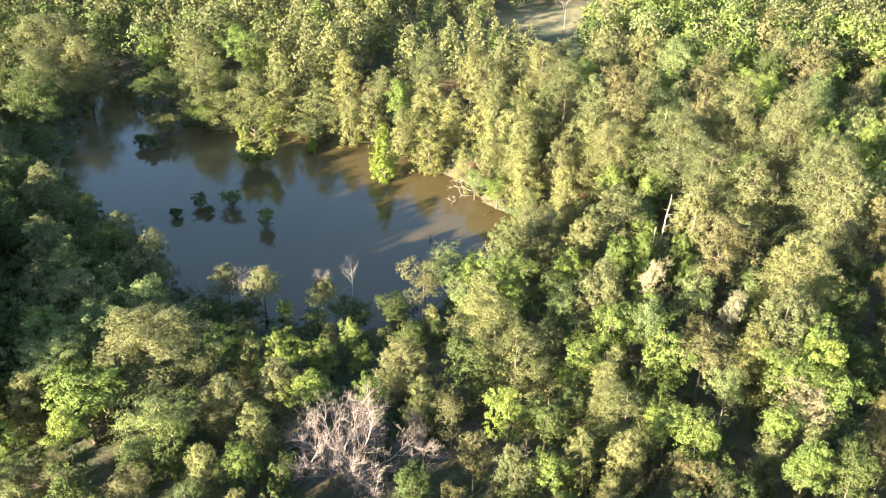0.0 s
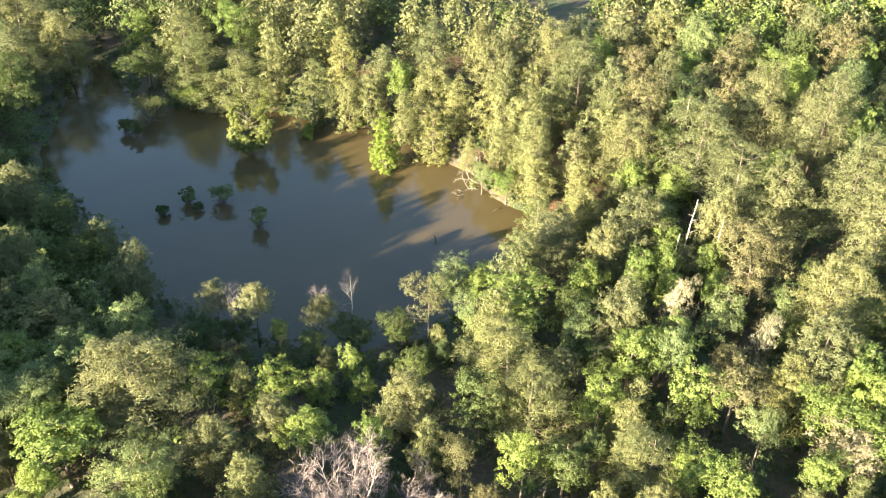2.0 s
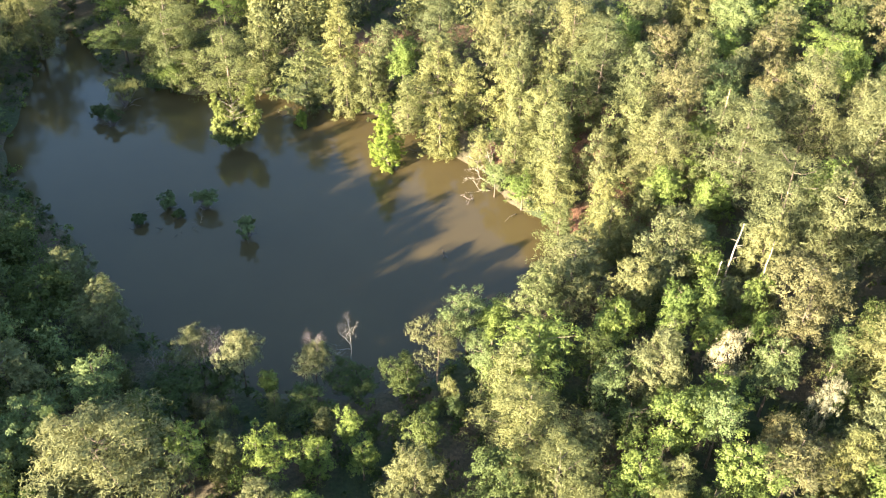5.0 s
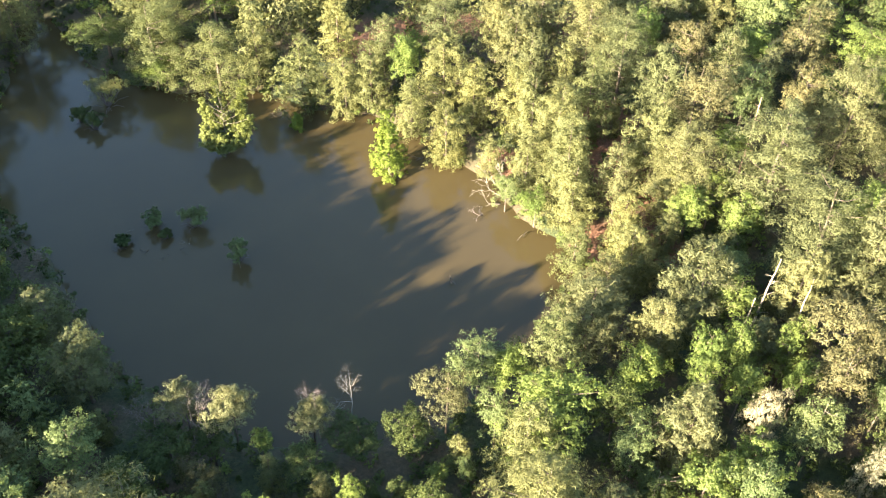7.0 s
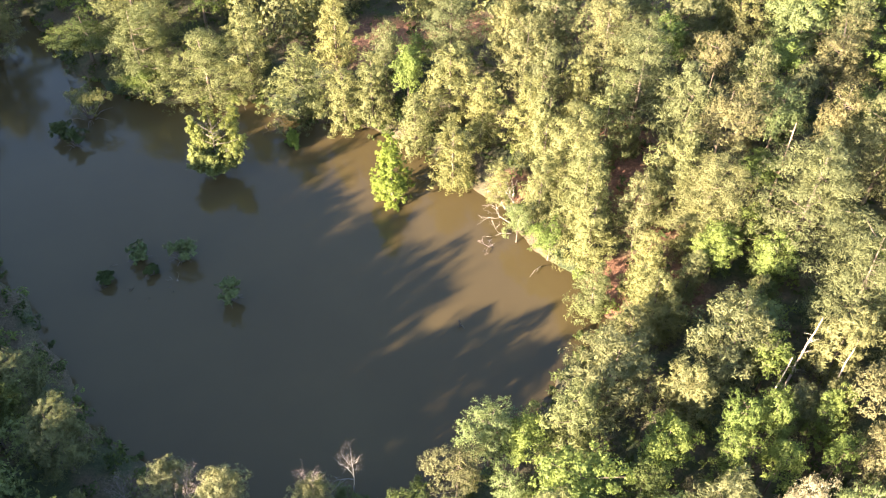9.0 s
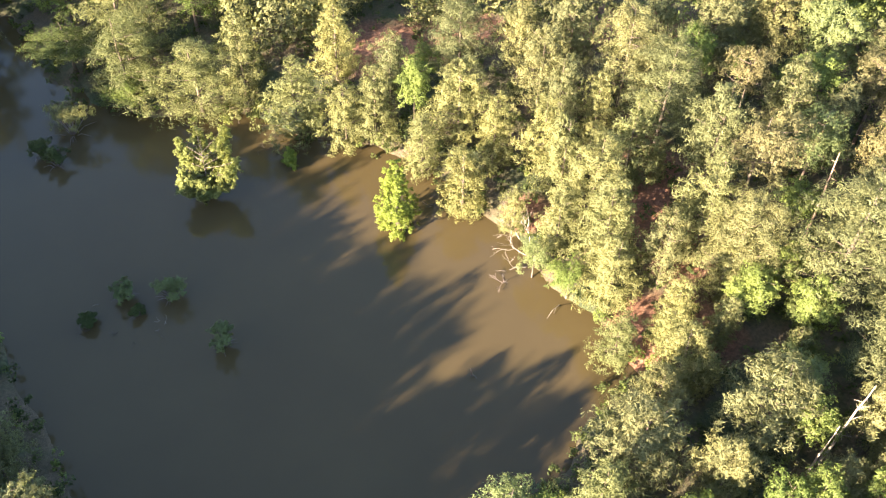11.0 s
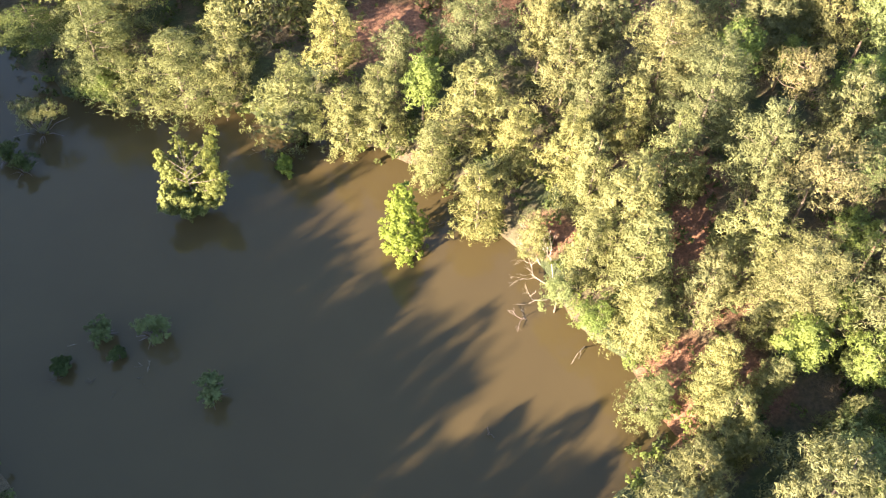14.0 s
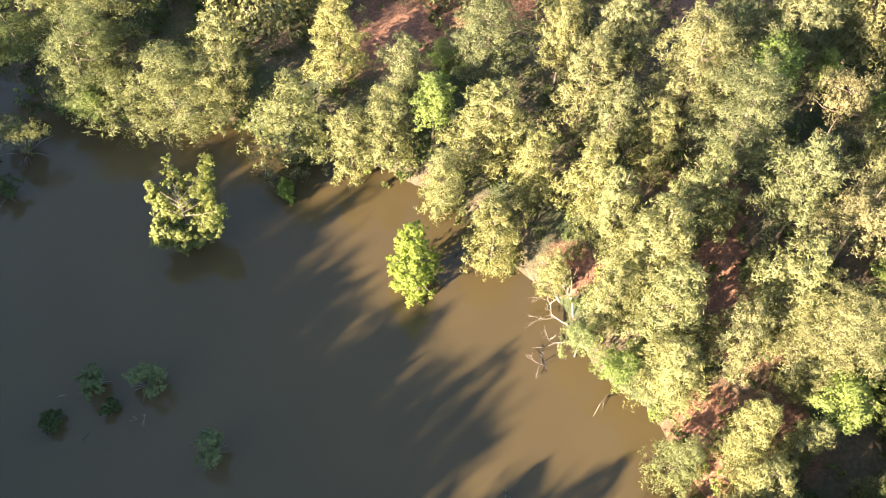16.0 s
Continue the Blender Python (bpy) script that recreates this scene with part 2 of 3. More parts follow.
def leaves(rng, centres, radii, per, size, squash=0.8, up=0.3, long=1.7, core=None, tufts=8):
    """Leaf sprays in small tufts on the outside of soft clumps: pointed blades that face outwards. Vertices, triangles and soft normals."""
    each = max(2, per // tufts)
    n_tufts = len(centres) * tufts
    c, r = np.repeat(centres, tufts, 0), np.repeat(radii, tufts)
    d = rng.normal(size=(n_tufts, 3))
    d /= np.linalg.norm(d, axis=1)[:, None]
    d[:, 2] = np.where((d[:, 2] < -0.2) & (rng.random(n_tufts) < 0.6), -d[:, 2], d[:, 2])
    heart = c + d * (r * (0.55 + 0.6 * rng.random(n_tufts)))[:, None] * (1, 1, squash)
    out = c - c.mean(0) * (1, 1, 0) if core is None else c - core
    out = out * (1, 1, 0.4) / (np.linalg.norm(out * (1, 1, 0.4), axis=1).max() + 1e-6)
    count = n_tufts * each
    heart, d, out, r = np.repeat(heart, each, 0), np.repeat(d, each, 0), np.repeat(out, each, 0), np.repeat(r, each)
    e = rng.normal(size=(count, 3))
    e /= np.linalg.norm(e, axis=1)[:, None]
    p = heart + e * (r * 0.48 * rng.random(count) ** 0.6)[:, None]
    soft = d * 0.36 + e * 0.2 + out * 0.62 + rng.normal(size=(count, 3)) * 0.3 + (0, 0, up)
    soft /= np.linalg.norm(soft, axis=1)[:, None]
    n = soft + rng.normal(size=(count, 3)) * 0.4
    n /= np.linalg.norm(n, axis=1)[:, None]
    a = np.cross(n, rng.normal(size=(count, 3)))
    a /= np.linalg.norm(a, axis=1)[:, None] + 1e-9
    b = np.cross(n, a)
    s = (size * (0.6 + 0.8 * rng.random(count)))[:, None]
    v = np.stack([p + a * s * long * 0.55, p + b * s * 0.5 - a * s * long * 0.4, p - b * s * 0.5 - a * s * long * 0.4], 1).reshape(-1, 3)
    return v, np.arange(3 * count).reshape(-1, 3), np.repeat(soft, 3, 0)


def pine_clumps(rng, h, r, bare=0.3, levels=17, density=1.1, taper=0.55):
    """Whorls of branches up a lobed, tapering crown, tufted along each branch, with gaps and an uneven outline."""
    out, rad, turn = [], [], rng.random() * 6.3
    lobes = [(int(rng.integers(1, 4)), rng.random() * 6.3, rng.uniform(-4, 4), rng.uniform(0.12, 0.26)) for _ in range(3)]
    drift = rng.normal(size=2) * 0.12 * r
    for i in range(levels):
        u = (i + 0.6 * rng.random()) / (levels - 0.3)
        reach = r * (min(1, 0.62 + 1.2 * u) * (1 - u) ** taper * 1.02 + 0.07) * (0.85 + 0.3 * rng.random())
        z = h * (bare + (0.98 - bare) * u)
        n = max(2, int(round(density * (2.0 + 3.6 * reach / r))))
        turn += 2.4
        for k in range(n):
            a = turn + 6.283 * (k + 0.55 * rng.random()) / n
            lobe = 1 + sum(w * math.sin(m * a + p + f * u) for m, p, f, w in lobes)
            q = reach * (0.72 + 0.4 * rng.random()) * max(0.45, lobe)
            for part_way in ((1.0, 0.6) if reach > 0.42 * r else (1.0,)):
                b = a + 0.28 * rng.normal() * part_way
                out.append((q * part_way * math.cos(b) + drift[0] * u, q * part_way * math.sin(b) + drift[1] * u,
                            z + rng.normal() * 0.028 * h + (0.12 - 0.2 * part_way) * q))
                rad.append((0.15 + 0.11 * rng.random()) * r * (0.8 + 0.35 * (1 - u)))
    out.append((drift[0], drift[1], h * 0.975))
    rad.append(0.11 * r)
    return np.array(out), np.array(rad)


def round_clumps(rng, h, r, bare=0.14, count=112):
    """Clumps over a lobed, rounded crown."""
    lobes = [(rng.normal() * 0.34 * r, rng.normal() * 0.34 * r, h * (bare + (1 - bare) * (0.25 + 0.55 * rng.random())), r * (0.45 + 0.25 * rng.random())) for _ in range(7)]
    lobes.append((0, 0, h * 0.74, r * 0.6))
    out, rad = [], []
    while len(out) < count:
        lx, ly, lz, lr = lobes[int(rng.integers(len(lobes)))]
        d = rng.normal(size=3)
        d /= np.linalg.norm(d)
        d[2] = abs(d[2]) if rng.random() < 0.55 else d[2]
        k = 0.62 + 0.5 * rng.random()
        z = lz + d[2] * lr * k * min(1.3, 0.4 * h * (1 - bare) / r)
        if h * bare * 0.7 < z < h * 0.98:
            out.append((lx + d[0] * lr * k, ly + d[1] * lr * k, z))
            rad.append(r * (0.12 + 0.12 * rng.random()))
    return np.array(out), np.array(rad)


def trunk_parts(rng, h, r, clumps, lean=0.02, sides=6, girth=0.017, every=3):
    n = 7
    bend = np.cumsum(rng.normal(size=(n, 2)) * lean * h * 0.3, 0)
    path = np.array([(bend[i, 0] * i / n, bend[i, 1] * i / n, -0.6 + (h * 0.94 + 0.6) * i / (n - 1)) for i in range(n)])
    radii = [h * girth * (1.25 if i == 0 else 1) * (1 - 0.88 * i / (n - 1)) for i in range(n)]
    pieces = [tube(path, radii, sides)]
    for c in clumps[::every]:
        z = max(0.18 * h, c[2] - 0.35 * math.hypot(c[0], c[1]))
        s = np.array([np.interp(z, path[:, 2], path[:, 0]), np.interp(z, path[:, 2], path[:, 1]), z])
        m = (s + c) / 2 + (0, 0, -0.04 * h * rng.random())
        pieces.append(tube([s, m, c], [h * 0.0055, h * 0.0035, h * 0.0015], 3))
    return joined(pieces)


PROTO, RAW = {}, {}
TALL, WIDE = 14.0, 4.0
SHAPES = {
    "pine": dict(form="pine", leaf=0.095, per=80, bare=0.22, long=5.0, taper=0.48),
    "young": dict(form="pine", leaf=0.095, per=80, bare=0.06, density=1.1, long=5.0, taper=0.6),
    "topped": dict(form="pine", leaf=0.095, per=80, bare=0.6, levels=9, density=1.5, long=5.0),
    "oak": dict(form="round", leaf=0.155, per=80),
    "lime": dict(form="round", leaf=0.155, per=80),
    "mint": dict(form="round", leaf=0.135, per=88),
    "tan": dict(form="round", leaf=0.1, per=72, long=3.2),
    "cream": dict(form="round", leaf=0.14, per=72),
}
NAMES = {
    "pine": ("pine_tree", "olive-green pine with tufted crown and bare lower trunk", "pine tree", "pines of the wood"),
    "young": ("pine_tree", "yellow-green young pine on the sunny bank, branches low", "pine tree", "young pines along the bank"),
    "topped": ("pine_tree", "slim pine on the dam, tufted crown over a bare trunk", "pine tree", "slim pines on the dam"),
    "oak": ("broadleaf_tree", "mid-green broadleaf tree with a lobed rounded crown", "tree", "broadleaf trees of the wood"),
    "lime": ("broadleaf_tree", "bright fresh-green broadleaf tree in new leaf", "tree", "fresh green trees"),
    "mint": ("broadleaf_tree", "pale grey-green broadleaf tree with soft crown", "tree", "pale green trees"),
    "tan": ("broadleaf_tree", "brownish olive broadleaf tree in spring bud", "tree", "budding trees"),
    "cream": ("flowering_tree", "cream-white flowering tree among green crowns", "tree", "flowering trees"),
}
VARIANTS = 7


def raw_tree(kind, variant, sparse, broad=False):
    key = (kind, variant, sparse, broad)
    if key not in RAW:
        s = SHAPES[kind]
        rng = np.random.default_rng([len(kind), ord(kind[0]), ord(kind[1]), variant, int(sparse) + 2 * int(broad)])
        if s["form"] == "pine":
            c, rad = pine_clumps(rng, TALL, WIDE, s["bare"], s.get("levels", 16) if not sparse else 10, s.get("density", 1.1), s.get("taper", 0.55))
        else:
            c, rad = round_clumps(rng, TALL, WIDE, count=130 if not sparse else 60)
        if sparse:
            rad = rad * 1.35
        crown = leaves(rng, c, rad, int(s["per"] * 1.9) if broad else s["per"] if not sparse else 12, (s["leaf"] * (0.62 if broad else 1) if not sparse else 0.36), long=s.get("long", 1.6) if not sparse else 2.0, tufts=16 if broad else 10 if not sparse else 4, core=np.array([0, 0, TALL * 0.6]))
        RAW[key] = crown, trunk_parts(rng, TALL, WIDE, c, every=7 if not sparse else 9, sides=6 if not sparse else 4)
    return RAW[key]


def plant(kind, x, y, h, r, label=""):
    """One tree of that kind, h metres high with a crown r metres in radius."""
    broad = r > 5.2
    variant = int(abs(x * 7.3 + y * 3.1)) % (3 if broad else VARIANTS)
    z = max(float(ground_height(x, y)), -0.5)
    m = pose(x, y, z - 0.05, 0, 0, (x * 57 + y * 31) % 360) @ Matrix.Diagonal((r / WIDE, r / WIDE, h / TALL, 1))
    name, text, category, group = NAMES[kind]
    if (kind, variant, broad) not in PROTO:
        crown, trunk = raw_tree(kind, variant, False, broad)
        ob = new(name)
        new("trunk", mesh_from(kind + "_trunk", *trunk, [BARK], True)).parent = ob
        new("crown", mesh_from(kind + "_crown", crown[0], crown[1], [LEAF[kind]], soft=crown[2])).parent = ob
        ob.matrix_basis = m
        PROTO[kind, variant, broad] = ob
        tagged(ob, label or text, category, group)
    else:
        src = PROTO[kind, variant, broad]
        keep_scale = src.scale.copy()
        src.scale = (1, 1, 1)
        ob = copy_thing(src, m)
        src.scale = keep_scale
        ob.name = name
        tagged(ob, label or text, category, group)
    PLANTED.append((x, y, r))
    return ob


PLANTED = []

# Trees: north bank.
plant("oak", -43.5, 33.0, 10, 5.8)
plant("young", -33.7, 27.6, 14, 6.2)
plant("lime", -33.1, 24.4, 6, 3.6)
plant("young", -21.8, 23.4, 14, 6.3)
plant("young", -15.7, 27.2, 14, 3.9)
plant("young", -6.8, 18.6, 13, 4.8)
plant("young", -1.8, 30.0, 14, 4.3)
plant("young", 0.5, 15.9, 12, 3.5)
plant("young", 4.7, 17.4, 13, 3.9)
plant("lime", 11.9, 28.3, 7, 2.6)
plant("pine", 17.1, 28.0, 16, 5.4)
plant("young", 16.8, 16.3, 14, 5.0)
plant("young", 21.4, 10.2, 12, 3.4)
plant("young", 17.1, 2.7, 11, 3.9)
plant("young", 11.5, 10.6, 11, 3.0)
plant("pine", 26.1, 28.3, 15, 3.4)
plant("mint", 25.5, -9.6, 7, 2.1)
plant("young", 23.6, -1.4, 8, 2.1)
plant("pine", -66.5, 24.6, 17, 6.0)
plant("pine", -73.5, 43.2, 18, 9.2)
plant("oak", -60.4, 8.5, 17, 6.3)
plant("pine", -61.7, 37.2, 17, 5.6)
plant("lime", -47.1, 45.0, 13, 4.1)
plant("young", -35.3, 35.5, 15, 7.6)
plant("lime", -25.9, 42.8, 15, 5.5)
plant("mint", -60.0, 6.0, 7, 4.4)
plant("oak", -57.5, -3.0, 6, 3.4)
# Trees: east side.
plant("pine", 28.5, 20.8, 15, 4.4)
plant("pine", 33.5, 27.7, 16, 3.8)
plant("pine", 30.8, 15.8, 14, 3.1)
plant("young", 28.1, 8.8, 13, 3.7)
plant("pine", 40.6, 21.3, 18, 5.7)
plant("pine", 44.8, 13.1, 18, 5.9)
plant("young", 33.2, -2.2, 16, 4.8)
plant("young", 34.1, -8.8, 15, 4.3)
plant("young", 30.2, 3.6, 14, 3.6)
plant("young", 28.7, -5.9, 11, 2.8)
plant("young", 34.2, -14.8, 12, 3.9)
plant("young", 33.8, -22.7, 9, 2.6)
plant("lime", 29.5, -13.1, 7, 2.4)
plant("pine", 49.5, 3.9, 17, 4.1)
plant("young", 46.4, -7.8, 16, 4.5)
plant("pine", 48.8, -13.4, 16, 5.4)
plant("lime", 49.3, -18.1, 10, 3.8)
plant("young", 40.2, -20.8, 11, 2.9)
plant("young", 40.4, -26.2, 10, 3.5)
plant("pine", 36.0, -32.1, 10, 3.3)
plant("lime", 64.3, 14.9, 14, 4.7)
plant("mint", 61.4, 1.9, 15, 4.3)
plant("tan", 57.6, 2.4, 8, 2.0)
plant("pine", 63.5, 30.1, 17, 5.1)
plant("pine", 54.5, 27.6, 17, 4.9)
plant("lime", 58.0, 24.4, 10, 2.5)
plant("young", 52.1, -26.0, 9, 2.0)
plant("lime", 56.4, -20.3, 10, 3.2)
plant("mint", 50.6, -31.6, 10, 3.9)
plant("lime", 57.9, -5.3, 9, 3.4)
plant("mint", 69.6, 28.8, 16, 4.2)
plant("tan", 55.7, 14.1, 16, 3.3)
plant("pine", 33.3, -38.0, 12, 5.2)
plant("pine", 46.8, -35.1, 14, 5.1)
plant("lime", 51.0, -35.8, 10, 3.4)
plant("pine", 62.3, -29.3, 18, 5.9)
plant("pine", 57.7, -36.2, 15, 3.4)
plant("pine", 60.5, -15.2, 19, 6.8)
plant("pine", 73.0, -6.7, 20, 5.6)
plant("pine", 51.6, -41.7, 9, 2.7)
plant("pine", 56.3, -41.8, 9, 2.6)
plant("lime", 83.7, 15.6, 14, 5.5)
plant("tan", 61.0, -44.8, 15, 4.8)
plant("lime", 45.0, -44.9, 11, 2.4)
plant("lime", 48.3, -44.5, 11, 2.6)
plant("lime", 54.6, -43.9, 11, 2.0)
plant("pine", 79.2, -16.1, 22, 6.5)
plant("pine", 78.0, -32.9, 21, 6.5)
plant("pine", 67.9, -32.5, 17, 4.8)
plant("pine", 78.0, -41.6, 20, 4.6)
# Trees: west side.
plant("pine", -29.8, -38.8, 12, 3.4)
plant("pine", -23.8, -45.6, 12.2, 3.6)
plant("oak", -38.5, -33.0, 11, 3.8)
plant("pine", -17.4, -67.4, 13.5, 8.2)
plant("mint", -20.1, -57.8, 12, 3.7)
plant("oak", -15.1, -60.8, 9, 3.9)
plant("mint", -27.6, -70.0, 12, 5.4)
plant("lime", -22.5, -76.0, 11, 5.1)
plant("mint", -13.1, -78.3, 10, 5.3)
plant("pine", -45.5, -27.0, 14, 4.6)
plant("pine", -37.8, -45.8, 14, 4.0)
plant("mint", -33.4, -51.1, 13, 2.9)
plant("pine", -29.9, -57.3, 12, 5.0)
plant("lime", -32.9, -61.8, 10, 3.6)
plant("pine", -35.8, -55.2, 12, 3.3)
plant("oak", -13.8, -55.4, 7, 3.1)
# Trees: dam and foreground.
plant("mint", 19.9, -44.7, 11, 3.6)
plant("lime", 22.9, -45.6, 9, 2.7)
plant("tan", 16.2, -49.7, 11, 2.6)
plant("topped", 2.0, -51.6, 9, 2.2)
plant("oak", 7.0, -52.4, 5.5, 3.0)
plant("oak", 12.8, -52.6, 5.5, 2.8)
plant("topped", -6.2, -52.0, 10.4, 2.7)
plant("topped", -11.4, -50.8, 9.6, 2.3)
plant("lime", 27.5, -52.4, 12, 4.7)
plant("young", 24.3, -55.3, 12, 3.7)
plant("lime", 36.9, -47.7, 11, 3.7)
plant("lime", 43.9, -48.1, 10, 2.2)
plant("lime", 48.2, -48.8, 10, 2.4)
plant("lime", 54.6, -48.0, 10, 1.8)
plant("tan", 57.8, -50.0, 15, 3.8)
plant("oak", 34.1, -51.3, 9, 2.6)
plant("young", 25.8, -62.8, 13, 6.0)
plant("young", 27.8, -69.6, 12, 5.7)
plant("oak", 22.1, -69.5, 11, 3.4)
plant("pine", -7.4, -74.6, 9, 3.4)
plant("pine", -1.2, -71.4, 9, 2.9)
plant("lime", 3.2, -72.3, 8, 3.1)
plant("lime", -2.2, -65.3, 8, 2.8)
plant("lime", 3.7, -64.7, 7, 2.4)
plant("lime", 6.7, -60.7, 8, 1.5)
plant("lime", 8.3, -64.2, 6, 2.0)
plant("pine", 13.8, -68.6, 10, 3.9)
plant("young", -2.0, -80.7, 10, 3.2)
plant("oak", 36.4, -60.7, 9, 2.9)
plant("lime", 35.7, -68.9, 10, 3.5)
plant("young", 38.2, -72.7, 10, 3.1)
plant("young", 39.4, -78.8, 11, 5.5)
plant("oak", 30.7, -77.6, 9, 2.9)
plant("lime", 44.2, -79.0, 9, 3.4)
plant("pine", 40.7, -55.8, 14, 3.9)
plant("lime", 40.6, -61.8, 11, 3.7)
plant("cream", 47.9, -54.8, 14, 2.1)
plant("mint", 53.4, -55.4, 13, 3.1)
plant("mint", 45.3, -62.8, 12, 2.9)
plant("lime", 46.0, -68.3, 12, 3.6)
plant("tan", 51.3, -68.0, 12, 4.5)
plant("young", 57.2, -67.7, 12, 3.3)
plant("cream", 56.5, -61.2, 13, 1.7)
plant("lime", 66.0, -67.4, 13, 2.6)
plant("lime", 60.1, -72.8, 11, 4.1)
plant("lime", 65.9, -71.1, 12, 3.4)
plant("cream", 60.1, -77.9, 11, 3.2)
plant("lime", 63.6, -77.8, 12, 2.8)
plant("pine", 65.6, -56.8, 19, 5.8)
plant("pine", 61.9, -64.6, 15, 4.7)
plant("oak", 14.3, -62.4, 8, 2.5)
plant("oak", 2.2, -56.7, 6, 2.8)
plant("oak", -8.3, -54.0, 6, 2.7)

# ---- plants in and at the water ----
def part(name, geometry, material, parent, label="", smooth=False):
    ob = new(name, mesh_from(name, *geometry[:2], [material], smooth, soft=geometry[2] if len(geometry) > 2 else None))
    ob.parent = parent
    return tagged(ob, label)


def special_tree(name, x, y, h, r, clumps, leaf, size, per, label, category, bark=BARK, every=2, seed=1, lean=0.03):
    rng = np.random.default_rng(seed)
    c, rad = clumps(rng)
    ob = new(name)
    ob.matrix_basis = pose(x, y, max(float(ground_height(x, y)), -0.5))
    part("trunk", trunk_parts(rng, h, r, c, lean, every=every), bark, ob, smooth=True)
    part("crown", leaves(rng, c, rad, per, size), LEAF[leaf], ob)
    PLANTED.append((x, y, r))
    return tagged(ob, label, category)


def three_stems(g):
    """Leaning crowns that rise from one flooded foot."""
    out, rad = [], []
    for lx, ly, h, r in ((-0.34, 0.16, 9.5, 1.9), (0.3, 0.3, 11.5, 2.0), (-0.5, -0.3, 6.0, 1.7), (0.62, 0.0, 7.5, 1.7), (-0.1, -0.3, 5.0, 1.5), (-0.1, 0.4, 11.0, 1.6)):
        c, q = pine_clumps(g, h, r, 0.3, 9, 0.8)
        out.append(c + np.outer(c[:, 2], (lx, ly, 0)))
        rad.append(q * 1.6)
    return np.concatenate(out), np.concatenate(rad)


special_tree("sapling", 8.2, -0.4, 11.8, 2.7, lambda g: pine_clumps(g, 11.8, 2.7, 0.02, 13, 1.25), "bright", 0.15, 120,
             "bright lime-green conical young tree standing in the shallows", "tree", seed=3)
special_tree("broadleaf_tree", -17.4, 5.0, 7.0, 4.6, three_stems, "spring", 0.15, 112,
             "open yellow-green tree with pale limbs rooted in the pond", "tree", GREYWOOD, 6, seed=5)
special_tree("sapling", -7.4, 12.2, 3.6, 1.1, lambda g: pine_clumps(g, 3.6, 1.1, 0.05, 7, 1.0), "bright", 0.24, 40,
             "small bright green sapling at the water's edge", "sapling", seed=7)
special_tree("sapling", -16.2, 21.4, 3.4, 1.3, lambda g: round_clumps(g, 3.4, 1.3, 0.1, 14), "young", 0.25, 48,
             "small yellow-green sapling in the shallow cove", "sapling", seed=9)


def water_bush(x, y, h, r, leaf, label, seed, twigs=7):
    rng = np.random.default_rng(seed)
    c, rad = round_clumps(rng, h, r, 0.12, 44)
    ob = new("water_bush")
    ob.matrix_basis = pose(x, y, -0.1)
    stems = []
    for _ in range(twigs):
        a, q = rng.random() * 6.3, r * (0.7 + 0.5 * rng.random())
        tip = np.array([q * math.cos(a), q * math.sin(a), 0.25 + 0.5 * rng.random()])
        stems.append(tube([(0.1 * math.cos(a), 0.1 * math.sin(a), -0.4), tip * 0.5 + (0, 0, 0.35), tip], [0.06, 0.045, 0.02], 4))
    for k in c[::2]:
        stems.append(tube([(0, 0, -0.4), k * 0.5 + (0.1, 0, 0.1), k], [0.06, 0.04, 0.015], 4))
    part("branchwork", joined(stems), GREYWOOD, ob)
    part("foliage", leaves(rng, c, rad * 1.3, 88 if r < 2.5 else 120, 0.13), LEAF[leaf], ob)
    PLANTED.append((x, y, r))
    return tagged(ob, label, "bush", "bushes standing in the pond")


water_bush(-24.9, -13.0, 2.8, 1.7, "mint", "green bush flooded by the pond with a bare branch", 11)
water_bush(-19.2, -13.2, 3.4, 2.0, "mint", "green bush flooded by the pond with grey exposed roots", 12, 12)
water_bush(-11.8, -20.6, 3.4, 1.6, "mint", "slim green bush standing alone in the pond", 13, 4)
water_bush(-28.3, -17.6, 1.6, 1.2, "oak", "low dark bush almost drowned in the pond", 14, 4)
water_bush(-22.6, -15.9, 1.4, 0.9, "oak", "low dark bush between two taller flooded ones", 15, 5)
water_bush(-40.4, 18.8, 5.4, 3.3, "young", "round yellow-green bush standing in the pond by the bank", 16)
water_bush(-40.5, 11.6, 3.2, 1.7, "oak", "dark green bush in the shaded part of the pond", 17)
water_bush(-43.6, 13.6, 2.8, 1.6, "oak", "dark green bush in the shaded part of the pond", 18)


# ---- dead wood ----
def boughs(rng, start, way, length, girth, depth, forks, pieces, spread_=0.55, rise=0.12):
    mid = start + way * length * 0.5 + rng.normal(size=3) * 0.06 * length
    end = start + way * length + (0, 0, rise * length * 0.4)
    pieces.append(tube([start, mid, end], [girth, girth * 0.8, girth * 0.58], 5 if depth > 2 else 3))
    if depth == 0:
        return
    for k in range(forks):
        w = way + rng.normal(size=3) * spread_ + (0, 0, rise)
        w /= np.linalg.norm(w)
        s = start + (end - start) * (0.45 + 0.55 * (k + 1) / forks)
        boughs(rng, s, w, length * (0.62 + 0.2 * rng.random()), girth * 0.56, depth - 1, forks, pieces, spread_, rise)


